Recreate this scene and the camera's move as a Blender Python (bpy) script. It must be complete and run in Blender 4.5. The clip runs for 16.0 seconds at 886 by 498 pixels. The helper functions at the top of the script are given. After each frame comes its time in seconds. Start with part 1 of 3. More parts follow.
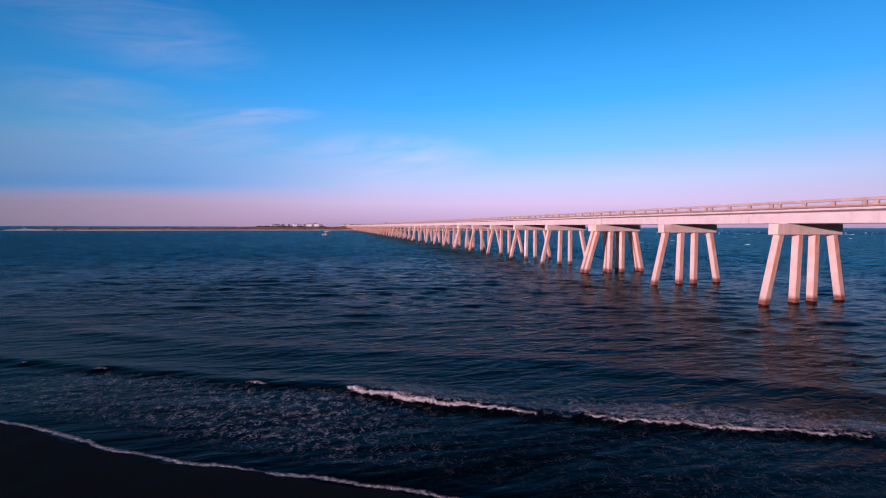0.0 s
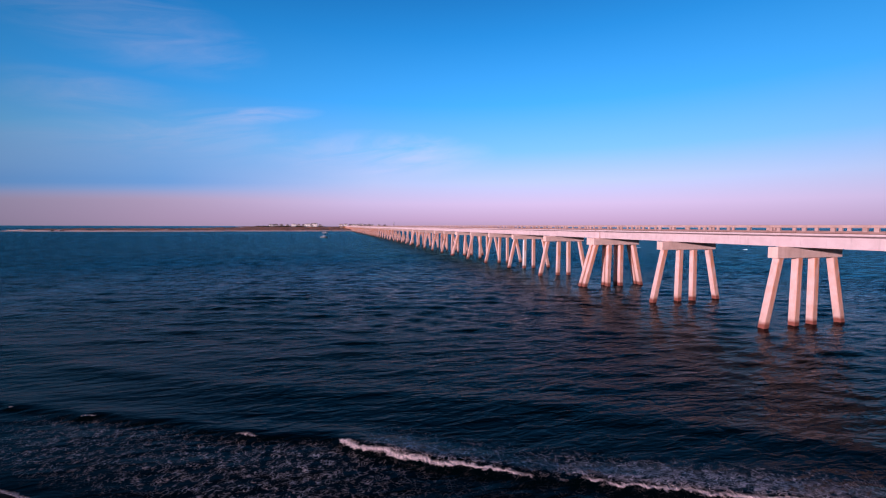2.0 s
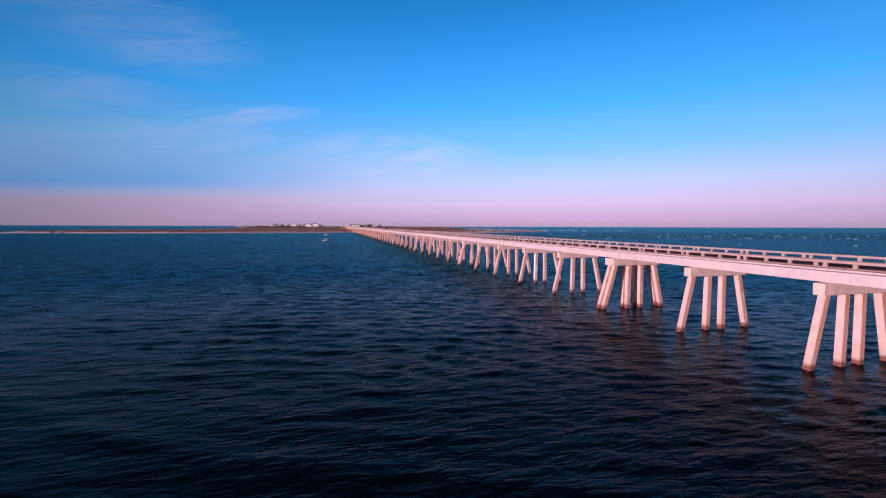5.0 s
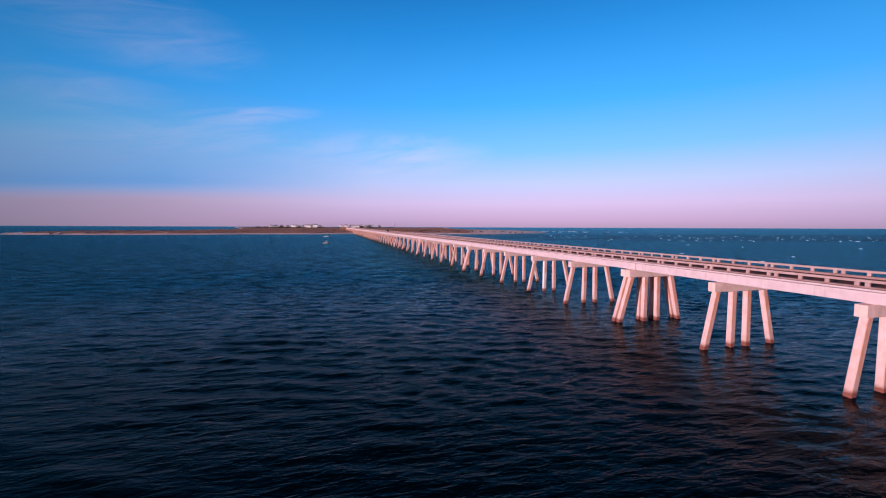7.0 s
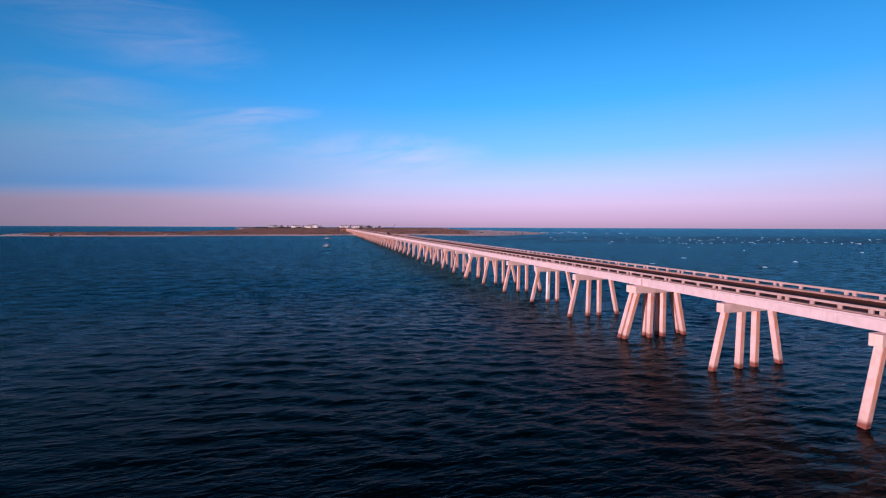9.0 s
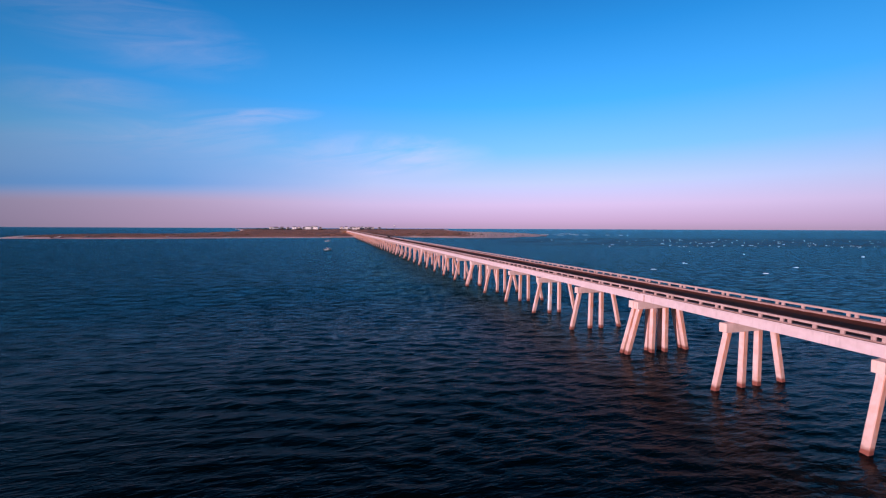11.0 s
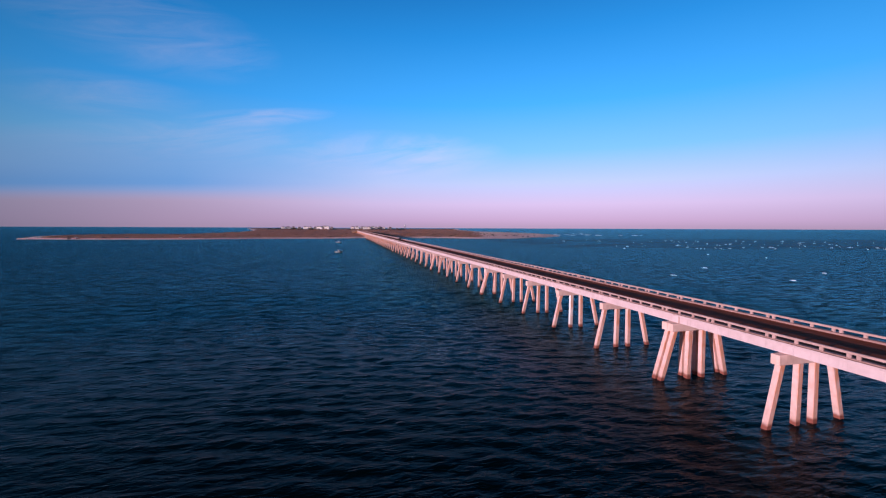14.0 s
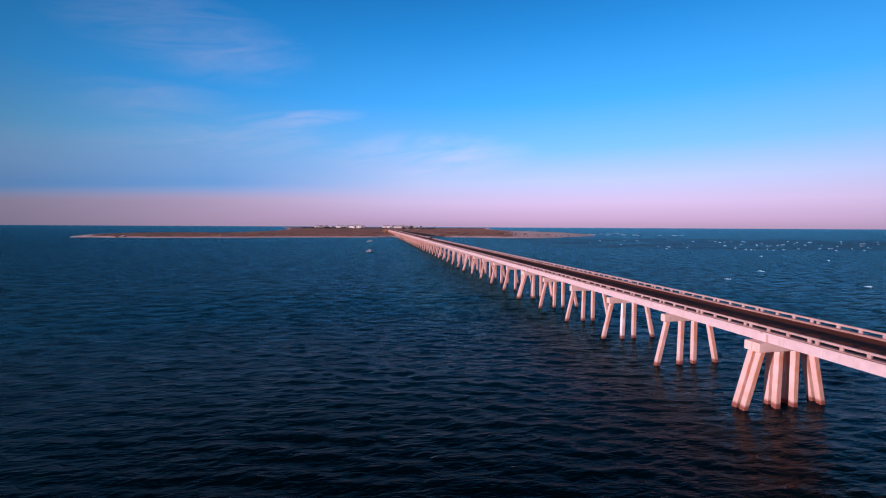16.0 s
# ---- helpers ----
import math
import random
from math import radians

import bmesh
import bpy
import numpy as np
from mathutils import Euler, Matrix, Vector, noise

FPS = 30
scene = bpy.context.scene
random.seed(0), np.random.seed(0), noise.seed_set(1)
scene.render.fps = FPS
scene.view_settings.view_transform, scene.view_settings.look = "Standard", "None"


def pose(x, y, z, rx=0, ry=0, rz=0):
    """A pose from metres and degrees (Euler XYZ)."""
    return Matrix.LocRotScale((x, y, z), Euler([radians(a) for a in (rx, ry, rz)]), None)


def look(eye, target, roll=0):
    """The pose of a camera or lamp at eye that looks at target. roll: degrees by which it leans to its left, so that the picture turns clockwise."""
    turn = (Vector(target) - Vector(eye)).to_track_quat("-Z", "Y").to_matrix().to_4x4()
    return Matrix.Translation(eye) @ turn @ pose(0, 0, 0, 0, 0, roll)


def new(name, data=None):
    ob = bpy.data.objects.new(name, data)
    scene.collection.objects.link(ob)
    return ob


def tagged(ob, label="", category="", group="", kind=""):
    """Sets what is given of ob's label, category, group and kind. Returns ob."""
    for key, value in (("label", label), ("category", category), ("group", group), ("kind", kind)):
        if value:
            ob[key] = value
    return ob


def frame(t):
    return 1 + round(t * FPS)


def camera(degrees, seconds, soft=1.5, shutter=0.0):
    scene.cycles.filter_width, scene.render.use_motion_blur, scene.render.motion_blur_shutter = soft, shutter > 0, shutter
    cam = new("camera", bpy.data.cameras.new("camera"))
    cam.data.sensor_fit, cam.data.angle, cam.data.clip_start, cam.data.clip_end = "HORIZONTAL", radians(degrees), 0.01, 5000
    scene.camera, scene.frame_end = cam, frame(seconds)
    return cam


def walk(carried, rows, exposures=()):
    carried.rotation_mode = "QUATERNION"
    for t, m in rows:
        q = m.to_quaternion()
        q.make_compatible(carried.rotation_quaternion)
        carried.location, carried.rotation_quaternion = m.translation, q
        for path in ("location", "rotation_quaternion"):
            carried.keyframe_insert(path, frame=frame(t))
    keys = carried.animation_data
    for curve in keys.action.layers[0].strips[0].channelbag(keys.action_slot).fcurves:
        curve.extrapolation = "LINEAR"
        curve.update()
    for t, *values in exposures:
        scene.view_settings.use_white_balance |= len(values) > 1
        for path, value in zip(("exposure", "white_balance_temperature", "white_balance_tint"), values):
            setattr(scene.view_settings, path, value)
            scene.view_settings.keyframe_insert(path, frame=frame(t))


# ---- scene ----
# seconds, x, y, z, turn, tilt, lean
PATH = [
    (0.0, -42.01, -30.41, 7.58, -15.02, -3.07, -0.14),
    (0.5, -41.95, -30.27, 7.84, -15.03, -3.05, -0.16),
    (1.0, -41.86, -30.19, 8.34, -15.03, -3.06, -0.17),
    (1.5, -41.76, -30.08, 9.05, -15.08, -3.09, -0.17),
    (2.0, -41.69, -29.93, 9.86, -15.18, -3.12, -0.18),
    (2.5, -41.67, -29.71, 10.67, -15.22, -3.15, -0.19),
    (3.0, -41.70, -29.36, 11.42, -15.21, -3.17, -0.19),
    (3.5, -41.91, -28.84, 12.01, -15.17, -3.19, -0.19),
    (4.0, -42.32, -28.21, 12.49, -15.12, -3.23, -0.19),
    (6.5, -43.47, -24.32, 13.94, -15.19, -3.12, -0.17),
    (7.0, -43.81, -23.87, 14.51, -15.21, -3.12, -0.20),
    (7.5, -44.02, -23.53, 15.12, -15.21, -3.14, -0.22),
    (8.0, -44.11, -23.30, 15.73, -15.21, -3.15, -0.23),
    (8.5, -44.15, -23.12, 16.29, -15.20, -3.13, -0.22),
    (9.0, -44.21, -22.97, 16.83, -15.22, -3.11, -0.21),
    (11.5, -44.73, -23.01, 19.65, -15.17, -2.96, -0.24),
    (12.0, -44.72, -22.81, 20.20, -15.04, -3.01, -0.21),
    (12.5, -44.65, -22.18, 20.66, -14.78, -3.04, -0.19),
    (13.0, -44.63, -21.20, 21.02, -14.51, -3.05, -0.18),
    (13.5, -44.62, -19.99, 21.21, -14.23, -3.06, -0.20),
    (14.0, -44.56, -18.49, 21.30, -13.79, -3.07, -0.21),
    (14.5, -44.48, -16.79, 21.33, -13.09, -3.10, -0.20),
    (15.0, -44.46, -15.11, 21.42, -12.06, -3.15, -0.20),
    (15.5, -44.48, -13.40, 21.53, -10.86, -3.19, -0.23),
    (16.0, -44.17, -11.34, 21.39, -9.66, -3.21, -0.29),
]
cam = camera(92.86, 16.0, soft=1.15)
walk(cam, [(t, pose(x, y, z, 90 + tilt, lean, turn)) for t, x, y, z, turn, tilt, lean in PATH],
     exposures=[(0.0, 0.42), (16.0, 0.42)])


# ---- world, sun ----
def lin(r, g, b):
    """A colour given in 0..255 display values, as a linear one."""
    return tuple(((c / 255 + 0.055) / 1.055) ** 2.4 if c > 10 else c / 255 / 12.92 for c in (r, g, b)) + (1.0,)


SUN_TURN = radians(23.5)      # the sun's way across the bridge, from the x axis towards the y axis
SUN_HEIGHT = radians(6.2)


class Nodes:
    """Short calls to build a node tree."""

    def __init__(self, tree):
        self.tree = tree
        tree.nodes.clear()

    def add(self, kind, inputs=(), **settings):
        node = self.tree.nodes.new(kind)
        for key, value in settings.items():
            setattr(node, key, value)
        for key, value in (inputs.items() if isinstance(inputs, dict) else enumerate(inputs)):
            if value is None:
                continue
            if isinstance(value, bpy.types.NodeSocket):
                self.tree.links.new(value, node.inputs[key])
            else:
                node.inputs[key].default_value = value
        return node

    def math(self, operation, a, b=None, c=None, clamp=False):
        return self.add("ShaderNodeMath", (a, b, c), operation=operation, use_clamp=clamp).outputs[0]

    def mix(self, factor, a, b, blend="MIX"):
        node = self.add("ShaderNodeMix", data_type="RGBA", blend_type=blend)
        for socket, value in ((node.inputs[0], factor), (node.inputs[6], a), (node.inputs[7], b)):
            if isinstance(value, bpy.types.NodeSocket):
                self.tree.links.new(value, socket)
            else:
                socket.default_value = value
        return node.outputs[2]

    def ramp(self, value, stops, interpolation="LINEAR"):
        node = self.add("ShaderNodeValToRGB", (value,))
        node.color_ramp.interpolation = interpolation
        while len(node.color_ramp.elements) < len(stops):
            node.color_ramp.elements.new(0.5)
        for element, (at, colour) in zip(node.color_ramp.elements, stops):
            element.position = at
            element.color = colour if len(colour) == 4 else (*colour, 1)
        return node.outputs[0]

    def span(self, value, a, b, c=0.0, d=1.0):
        return self.add("ShaderNodeMapRange", (value, a, b, c, d)).outputs[0]

    def noise(self, vector, scale, detail=3.0, rough=0.55, distortion=0.0):
        return self.add("ShaderNodeTexNoise", {"Vector": vector, "Scale": scale, "Detail": detail, "Roughness": rough, "Distortion": distortion}).outputs[0]

    def stretch(self, vector, scale, turn=(0, 0, 0)):
        return self.add("ShaderNodeMapping", {"Vector": vector, "Scale": scale, "Rotation": turn}).outputs[0]


def make_world():
    world = bpy.data.worlds.new("sky")
    scene.world = world
    world.use_nodes = True
    n = Nodes(world.node_tree)
    way = n.add("ShaderNodeTexCoord").outputs["Generated"]
    x, y, z = n.add("ShaderNodeSeparateXYZ", (way,)).outputs
    sky = n.add("ShaderNodeTexSky", sky_type="NISHITA", sun_disc=False, sun_elevation=SUN_HEIGHT, sun_rotation=radians(270) - SUN_TURN,
                altitude=10, air_density=1.2, dust_density=1.5, ozone_density=3.0)
    low = n.mix(1.0, sky.outputs[0], (0.10, 0.10, 0.10, 1), "MULTIPLY")
    # the dusk sky by height: mauve haze, pale lilac, then deep blue
    grade = n.ramp(z, [
        (0.000, lin(172, 145, 178)), (0.015, lin(188, 157, 196)), (0.052, lin(202, 180, 222)), (0.10, lin(180, 192, 238)),
        (0.17, lin(120, 184, 246)), (0.27, lin(66, 166, 250)), (0.40, lin(35, 137, 219)), (0.475, lin(25, 117, 194)),
        (0.56, lin(13, 78, 142)), (0.68, lin(8, 50, 100)), (1.0, lin(5, 34, 70))])
    # thin cirrus: azimuth, height, half widths, slope (degrees), strength
    azimuth = n.math("ARCTAN2", x, y)
    height = n.math("ARCSINE", z)
    flat = n.add("ShaderNodeCombineXYZ", (azimuth, height, 0.0)).outputs[0]
    wisps = n.noise(n.stretch(n.stretch(flat, (1, 1, 1), (0, 0, -0.17)), (5.0, 26.0, 1.0)), 1.0, 7.0, 0.62, 0.8)
    veil = None
    for a, h, wa, wh, lean, strong in ((-10.0, 12.9, 10.0, 1.25, 0.14, 0.46), (-24.3, 13.4, 9.0, 2.4, 0.06, 0.28), (-20.5, 20.4, 14.0, 4.6, -0.05, 0.26),
                                       (6.0, 9.3, 17.0, 3.4, 0.0, 0.42), (-17.0, 9.5, 16.0, 3.0, 0.1, 0.36)):
        da = n.math("DIVIDE", n.math("SUBTRACT", azimuth, radians(a)), radians(wa))
        dh = n.math("SUBTRACT", n.math("SUBTRACT", height, radians(h)), n.math("MULTIPLY", n.math("SUBTRACT", azimuth, radians(a)), lean))
        dh = n.math("DIVIDE", dh, radians(wh))
        near = n.math("SUBTRACT", 1.0, n.math("ADD", n.math("MULTIPLY", da, da), n.math("MULTIPLY", dh, dh)), clamp=True)
        one = n.math("MULTIPLY", near, strong)
        veil = one if veil is None else n.math("MAXIMUM", veil, one)
    veil = n.math("MULTIPLY", veil, n.span(wisps, 0.36, 0.74, 0.05, 1.0), clamp=True)
    grade = n.mix(veil, grade, lin(226, 206, 240))
    # a low bank of haze with a soft top, thinning out towards the bridge
    ahead = n.math("ADD", n.math("MULTIPLY", x, 0.26), n.math("MULTIPLY", y, 0.966))
    low_edge = n.math("DIVIDE", z, n.math("MAXIMUM", ahead, 0.2))
    clear = n.math("MULTIPLY", n.span(low_edge, 0.06, 0.10), n.span(azimuth, radians(6), radians(-18), 0.0, 0.75), clamp=True)
    clear = n.math("MULTIPLY", clear, n.span(low_edge, 0.24, 0.11), clamp=True)
    grade = n.mix(clear, grade, lin(92, 164, 240))
    bank = n.math("MULTIPLY", n.span(low_edge, 0.086, 0.058), n.span(azimuth, radians(4), radians(-20), 0.0, 0.66), clamp=True)
    grade = n.mix(bank, grade, lin(196, 160, 194))
    # the sky is brightest over the bridge and dims to both sides
    along = n.math("ADD", n.math("MULTIPLY", x, 0.53), n.math("MULTIPLY", y, 0.848))
    dim = n.span(along, 0.1, 1.0, 0.17, 1.0)
    dims = n.add("ShaderNodeCombineXYZ", (n.math("POWER", dim, 1.3), dim, dim)).outputs[0]
    # the afterglow round the sun, low behind the camera
    sunward = n.math("MULTIPLY", n.math("ADD", n.math("MULTIPLY", x, math.cos(SUN_TURN)), n.math("MULTIPLY", y, math.sin(SUN_TURN))), -1.0)
    glow = n.math("MULTIPLY", n.span(sunward, 0.22, 0.95, 0.0, 0.62), n.span(z, 0.55, 0.0), clamp=True)
    warm = n.ramp(z, [(0.0, lin(255, 150, 84)), (0.12, lin(244, 146, 92)), (0.35, lin(190, 140, 150)), (0.7, lin(60, 60, 90))])
    colour = n.mix(0.92, low, n.mix(glow, n.mix(1.0, grade, dims, "MULTIPLY"), warm))
    n.add("ShaderNodeOutputWorld", (n.add("ShaderNodeBackground", (colour, 1.0)).outputs[0],))


make_world()
sun_way = Vector((math.cos(SUN_TURN) * math.cos(SUN_HEIGHT), math.sin(SUN_TURN) * math.cos(SUN_HEIGHT), -math.sin(SUN_HEIGHT)))
sun = new("sun", bpy.data.lights.new("sun", "SUN"))
sun.data.energy, sun.data.angle, sun.data.color = 3.75, radians(0.6), (1.0, 0.72, 0.79)
sun.matrix_world = look((-60, -60, 40), Vector((-60, -60, 40)) + sun_way)


# ---- materials ----
def material(name):
    m = bpy.data.materials.new(name)
    m.use_nodes = True
    return m, Nodes(m.node_tree)


def finish(n, colour, rough=0.8, metal=0.0, normal=None, **more):
    node = n.add("ShaderNodeBsdfPrincipled", {"Base Color": colour, "Roughness": rough, "Metallic": metal, "Normal": normal, **more})
    n.add("ShaderNodeOutputMaterial", (node.outputs[0],))


def bump(n, height, strength=0.3, distance=0.02, normal=None):
    return n.add("ShaderNodeBump", {"Strength": strength, "Distance": distance, "Height": height, "Normal": normal}).outputs[0]


def concrete(name, base, dark, stain=None, growth=False):
    m, n = material(name)
    at = n.add("ShaderNodeTexCoord").outputs["Object"]
    world = n.add("ShaderNodeNewGeometry").outputs["Position"]
    rand = n.add("ShaderNodeObjectInfo").outputs["Random"]
    blotch = n.noise(world, 0.9, 5.0, 0.62)
    grain = n.noise(at, 14.0, 4.0, 0.6)
    streak = n.noise(n.stretch(world, (2.2, 2.2, 0.22)), 1.6, 4.0, 0.6)
    colour = n.mix(n.span(blotch, 0.36, 0.68), (*base, 1), (*dark, 1))
    colour = n.mix(n.span(streak, 0.56, 0.74, 0.0, 0.45), colour, (*[c * 0.62 for c in dark], 1))
    colour = n.mix(n.span(grain, 0.3, 0.7, 0.0, 0.22), colour, (*[c * 0.75 for c in dark], 1))
    colour = n.mix(n.math("MULTIPLY", rand, 0.22), colour, (*dark, 1))
    rough = 0.82
    if growth:
        # the belt of weed and barnacles that the tide leaves
        z = n.add("ShaderNodeSeparateXYZ", (world,)).outputs[2]
        edge = n.math("ADD", z, n.math("MULTIPLY", n.math("SUBTRACT", n.noise(world, 3.2, 3.0), 0.5), 0.35))
        belt = n.span(edge, 0.72, 0.36)
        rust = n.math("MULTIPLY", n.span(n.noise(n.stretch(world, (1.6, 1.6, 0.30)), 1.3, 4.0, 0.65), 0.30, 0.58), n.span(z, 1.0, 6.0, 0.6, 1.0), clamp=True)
        # orange rust put mostly on the shore-facing sides, painting in their warmer light
        warm_side = n.add("ShaderNodeSeparateXYZ", (n.add("ShaderNodeNewGeometry").outputs["Normal"],)).outputs[1]
        rust = n.math("MULTIPLY", rust, n.span(warm_side, -0.2, -0.9, 0.12, 1.0))
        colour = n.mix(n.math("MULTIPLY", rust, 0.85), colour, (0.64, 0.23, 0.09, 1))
        colour = n.mix(n.span(edge, 2.6, 0.7, 0.0, 0.30), colour, (0.33, 0.20, 0.13, 1))
        colour = n.mix(belt, colour, (0.22, 0.070, 0.052, 1))
    finish(n, colour, rough, normal=bump(n, n.math("ADD", grain, blotch), 0.35, 0.02))
    return m


M_CONCRETE = concrete("concrete", (0.66, 0.56, 0.60), (0.57, 0.46, 0.49))
M_CAP = concrete("cap_concrete", (0.84, 0.64, 0.60), (0.70, 0.50, 0.45))
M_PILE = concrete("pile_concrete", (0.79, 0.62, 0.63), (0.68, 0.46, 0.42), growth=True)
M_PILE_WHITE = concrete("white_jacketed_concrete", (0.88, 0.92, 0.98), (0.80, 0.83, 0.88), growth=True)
M_RAIL = concrete("rail_concrete", (0.56, 0.40, 0.39), (0.40, 0.27, 0.25))


def asphalt():
    m, n = material("asphalt")
    at = n.add("ShaderNodeNewGeometry").outputs["Position"]
    patch = n.noise(n.stretch(at, (1.2, 0.06, 1)), 1.0, 3.0)
    grit = n.noise(at, 30.0, 2.0)
    colour = n.mix(n.span(patch, 0.35, 0.7), (0.240, 0.070, 0.040, 1), (0.290, 0.094, 0.058, 1))
    finish(n, colour, 0.9, normal=bump(n, grit, 0.4, 0.01), **{"Specular IOR Level": 0.06})
    return m


M_ASPHALT = asphalt()


def water():
    m, n = material("sea_water")
    at = n.add("ShaderNodeNewGeometry").outputs["Position"]
    x, y, z = n.add("ShaderNodeSeparateXYZ", (at,)).outputs
    camera_range = n.add("ShaderNodeAttribute", attribute_name="camera_range").outputs["Fac"]
    chop = n.noise(n.stretch(at, (0.60, 1.60, 1), (0, 0, 0.16)), 1.0, 3.0, 0.55, 0.5)
    fine = n.noise(n.stretch(at, (2.1, 4.6, 1), (0, 0, 0.2)), 1.0, 2.0, 0.5)
    lee = n.span(n.add("ShaderNodeAttribute", attribute_name="edge").outputs["Fac"], 2.0, 20.0, 0.30, 1.0)
    rise = bump(n, chop, n.math("MULTIPLY", lee, n.span(camera_range, 0.0, 1.0, 0.55, 1.0)), 0.30)
    rise = bump(n, fine, lee, 0.015, rise)
    gusts = n.noise(n.stretch(at, (0.045, 0.15, 1), (0, 0, 0.12)), 1.0, 4.0, 0.58, 0.3)
    rise = bump(n, gusts, 1.0, 0.35, rise)
    streaks = n.noise(n.stretch(at, (0.14, 0.40, 1), (0, 0, 0.1)), 1.0, 5.0, 0.7)
    rise = bump(n, streaks, n.span(camera_range, 0.10, 0.6), 0.55, rise)
    murk = n.noise(n.stretch(at, (0.010, 0.022, 1)), 1.0, 3.0)
    # body colour darkened near the camera's standpoint, painting in vignetting
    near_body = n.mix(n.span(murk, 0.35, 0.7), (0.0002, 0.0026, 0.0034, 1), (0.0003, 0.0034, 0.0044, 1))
    body = n.mix(n.span(camera_range, 0.0, 0.20), near_body, (0.0003, 0.0118, 0.0200, 1))
    # stirred-up sand over the shoal
    shoal = n.math("MULTIPLY", n.add("ShaderNodeAttribute", attribute_name="shoal").outputs["Fac"], n.span(n.noise(n.stretch(at, (0.012, 0.03, 1)), 1.0, 4.0, 0.6), 0.34, 0.60), clamp=True)
    body = n.mix(shoal, body, (0.055, 0.034, 0.046, 1))
    # foam: lace behind the breaker, its white crest, and whitecaps over the shoal
    lace = n.add("ShaderNodeAttribute", attribute_name="lace").outputs["Fac"]
    breaker = n.add("ShaderNodeAttribute", attribute_name="breaker").outputs["Fac"]
    strong = n.add("ShaderNodeAttribute", attribute_name="strong").outputs["Fac"]
    edge = n.add("ShaderNodeAttribute", attribute_name="edge").outputs["Fac"]
    warp = n.add("ShaderNodeVectorMath", (at, n.add("ShaderNodeTexNoise", {"Vector": at, "Scale": 1.1, "Detail": 3.0}).outputs[1]), operation="ADD").outputs[0]
    cells = n.add("ShaderNodeTexVoronoi", {"Vector": n.stretch(warp, (1.0, 1.9, 0.0), (0, 0, -0.5)), "Scale": 4.6}, feature="DISTANCE_TO_EDGE").outputs[0]
    web = n.math("MULTIPLY", n.span(cells, 0.11, 0.02), n.span(n.noise(at, 2.4, 5.0, 0.7), 0.47, 0.60), clamp=True)
    speck = n.span(n.noise(n.stretch(at, (1, 1.8, 1)), 9.0, 3.0, 0.7), 0.60, 0.70)
    foam = n.math("MULTIPLY", lace, n.math("ADD", n.math("MULTIPLY", web, 1.0), n.math("MULTIPLY", speck, n.span(lace, 0.5, 0.95, 0.0, 0.75))), clamp=True)
    froth_patch = n.math("MULTIPLY", n.span(n.noise(n.stretch(at, (1.0, 1.7, 1), (0, 0, -0.5)), 2.6, 7.0, 0.72, 0.6), 0.47, 0.64), n.span(lace, 0.75, 1.3, 0.0, 0.75), clamp=True)
    foam = n.math("MAXIMUM", foam, froth_patch)
    torn = n.math("MULTIPLY", n.math("SUBTRACT", n.noise(at, 2.2, 6.0, 0.72), 0.5), 0.75)
    front = n.math("DIVIDE", n.math("ADD", breaker, torn), n.math("MAXIMUM", strong, 0.35))
    roller = n.math("MULTIPLY", n.span(front, -0.36, -0.26), n.span(front, 0.02, -0.16), clamp=True)
    foam = n.math("MAXIMUM", foam, n.math("MULTIPLY", roller, n.span(n.math("ADD", n.math("ADD", strong, torn), n.math("MULTIPLY", n.math("SUBTRACT", n.noise(at, 0.55, 3.0), 0.5), 1.2)), 0.34, 0.62), clamp=True))
    rim = n.math("ADD", edge, n.math("MULTIPLY", torn, 0.55))
    rim = n.math("MULTIPLY", n.span(rim, -0.06, 0.0), n.span(rim, 0.14, 0.03), clamp=True)
    foam = n.math("MAXIMUM", foam, n.math("MULTIPLY", rim, n.span(n.noise(at, 7.0, 4.0, 0.7), 0.34, 0.60, 0.12, 0.9), clamp=True))
    rough = n.math("ADD", n.span(camera_range, 0.0, 1.0, 0.15, 0.19), n.span(n.math("ADD", n.math("MULTIPLY", gusts, 0.5), n.math("MULTIPLY", streaks, 0.5)), 0.38, 0.62, -0.08, 0.08))
    # far gloss tinted teal, painting in the reflection of a higher, bluer sky
    tint = n.mix(n.span(camera_range, 0.08, 0.7), (0.52, 0.51, 0.50, 1), (0.14, 0.42, 0.49, 1))
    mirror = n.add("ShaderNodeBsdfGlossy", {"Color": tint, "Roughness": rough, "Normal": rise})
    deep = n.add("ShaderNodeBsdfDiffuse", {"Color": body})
    # ripple glints painted as noise into the gloss strength of the far water
    glint_noise = n.noise(n.stretch(at, (0.17, 0.40, 1), (0, 0, 0.14)), 1.0, 7.0, 0.78, 0.5)
    gloss_mask = n.mix(n.span(camera_range, 0.05, 0.8), (1, 1, 1, 1), n.span(glint_noise, 0.40, 0.62, 0.24, 1.9))
    gloss_mask = n.math("MULTIPLY", gloss_mask, n.span(shoal, 0.0, 1.0, 1.0, 0.55))
    # gloss weakened near the camera's standpoint, again in place of vignetting
    gloss_mask = n.math("MULTIPLY", gloss_mask, n.span(camera_range, 0.0, 0.2, 0.84, 1.12))
    gloss = n.add("ShaderNodeFresnel", {"IOR": 1.23, "Normal": rise})
    glassy = n.add("ShaderNodeMixShader", (n.math("MULTIPLY", gloss.outputs[0], gloss_mask, clamp=True), deep.outputs[0], mirror.outputs[0]))
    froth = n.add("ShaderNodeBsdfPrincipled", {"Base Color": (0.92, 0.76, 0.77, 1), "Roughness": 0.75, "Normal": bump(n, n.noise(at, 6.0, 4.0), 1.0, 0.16)})
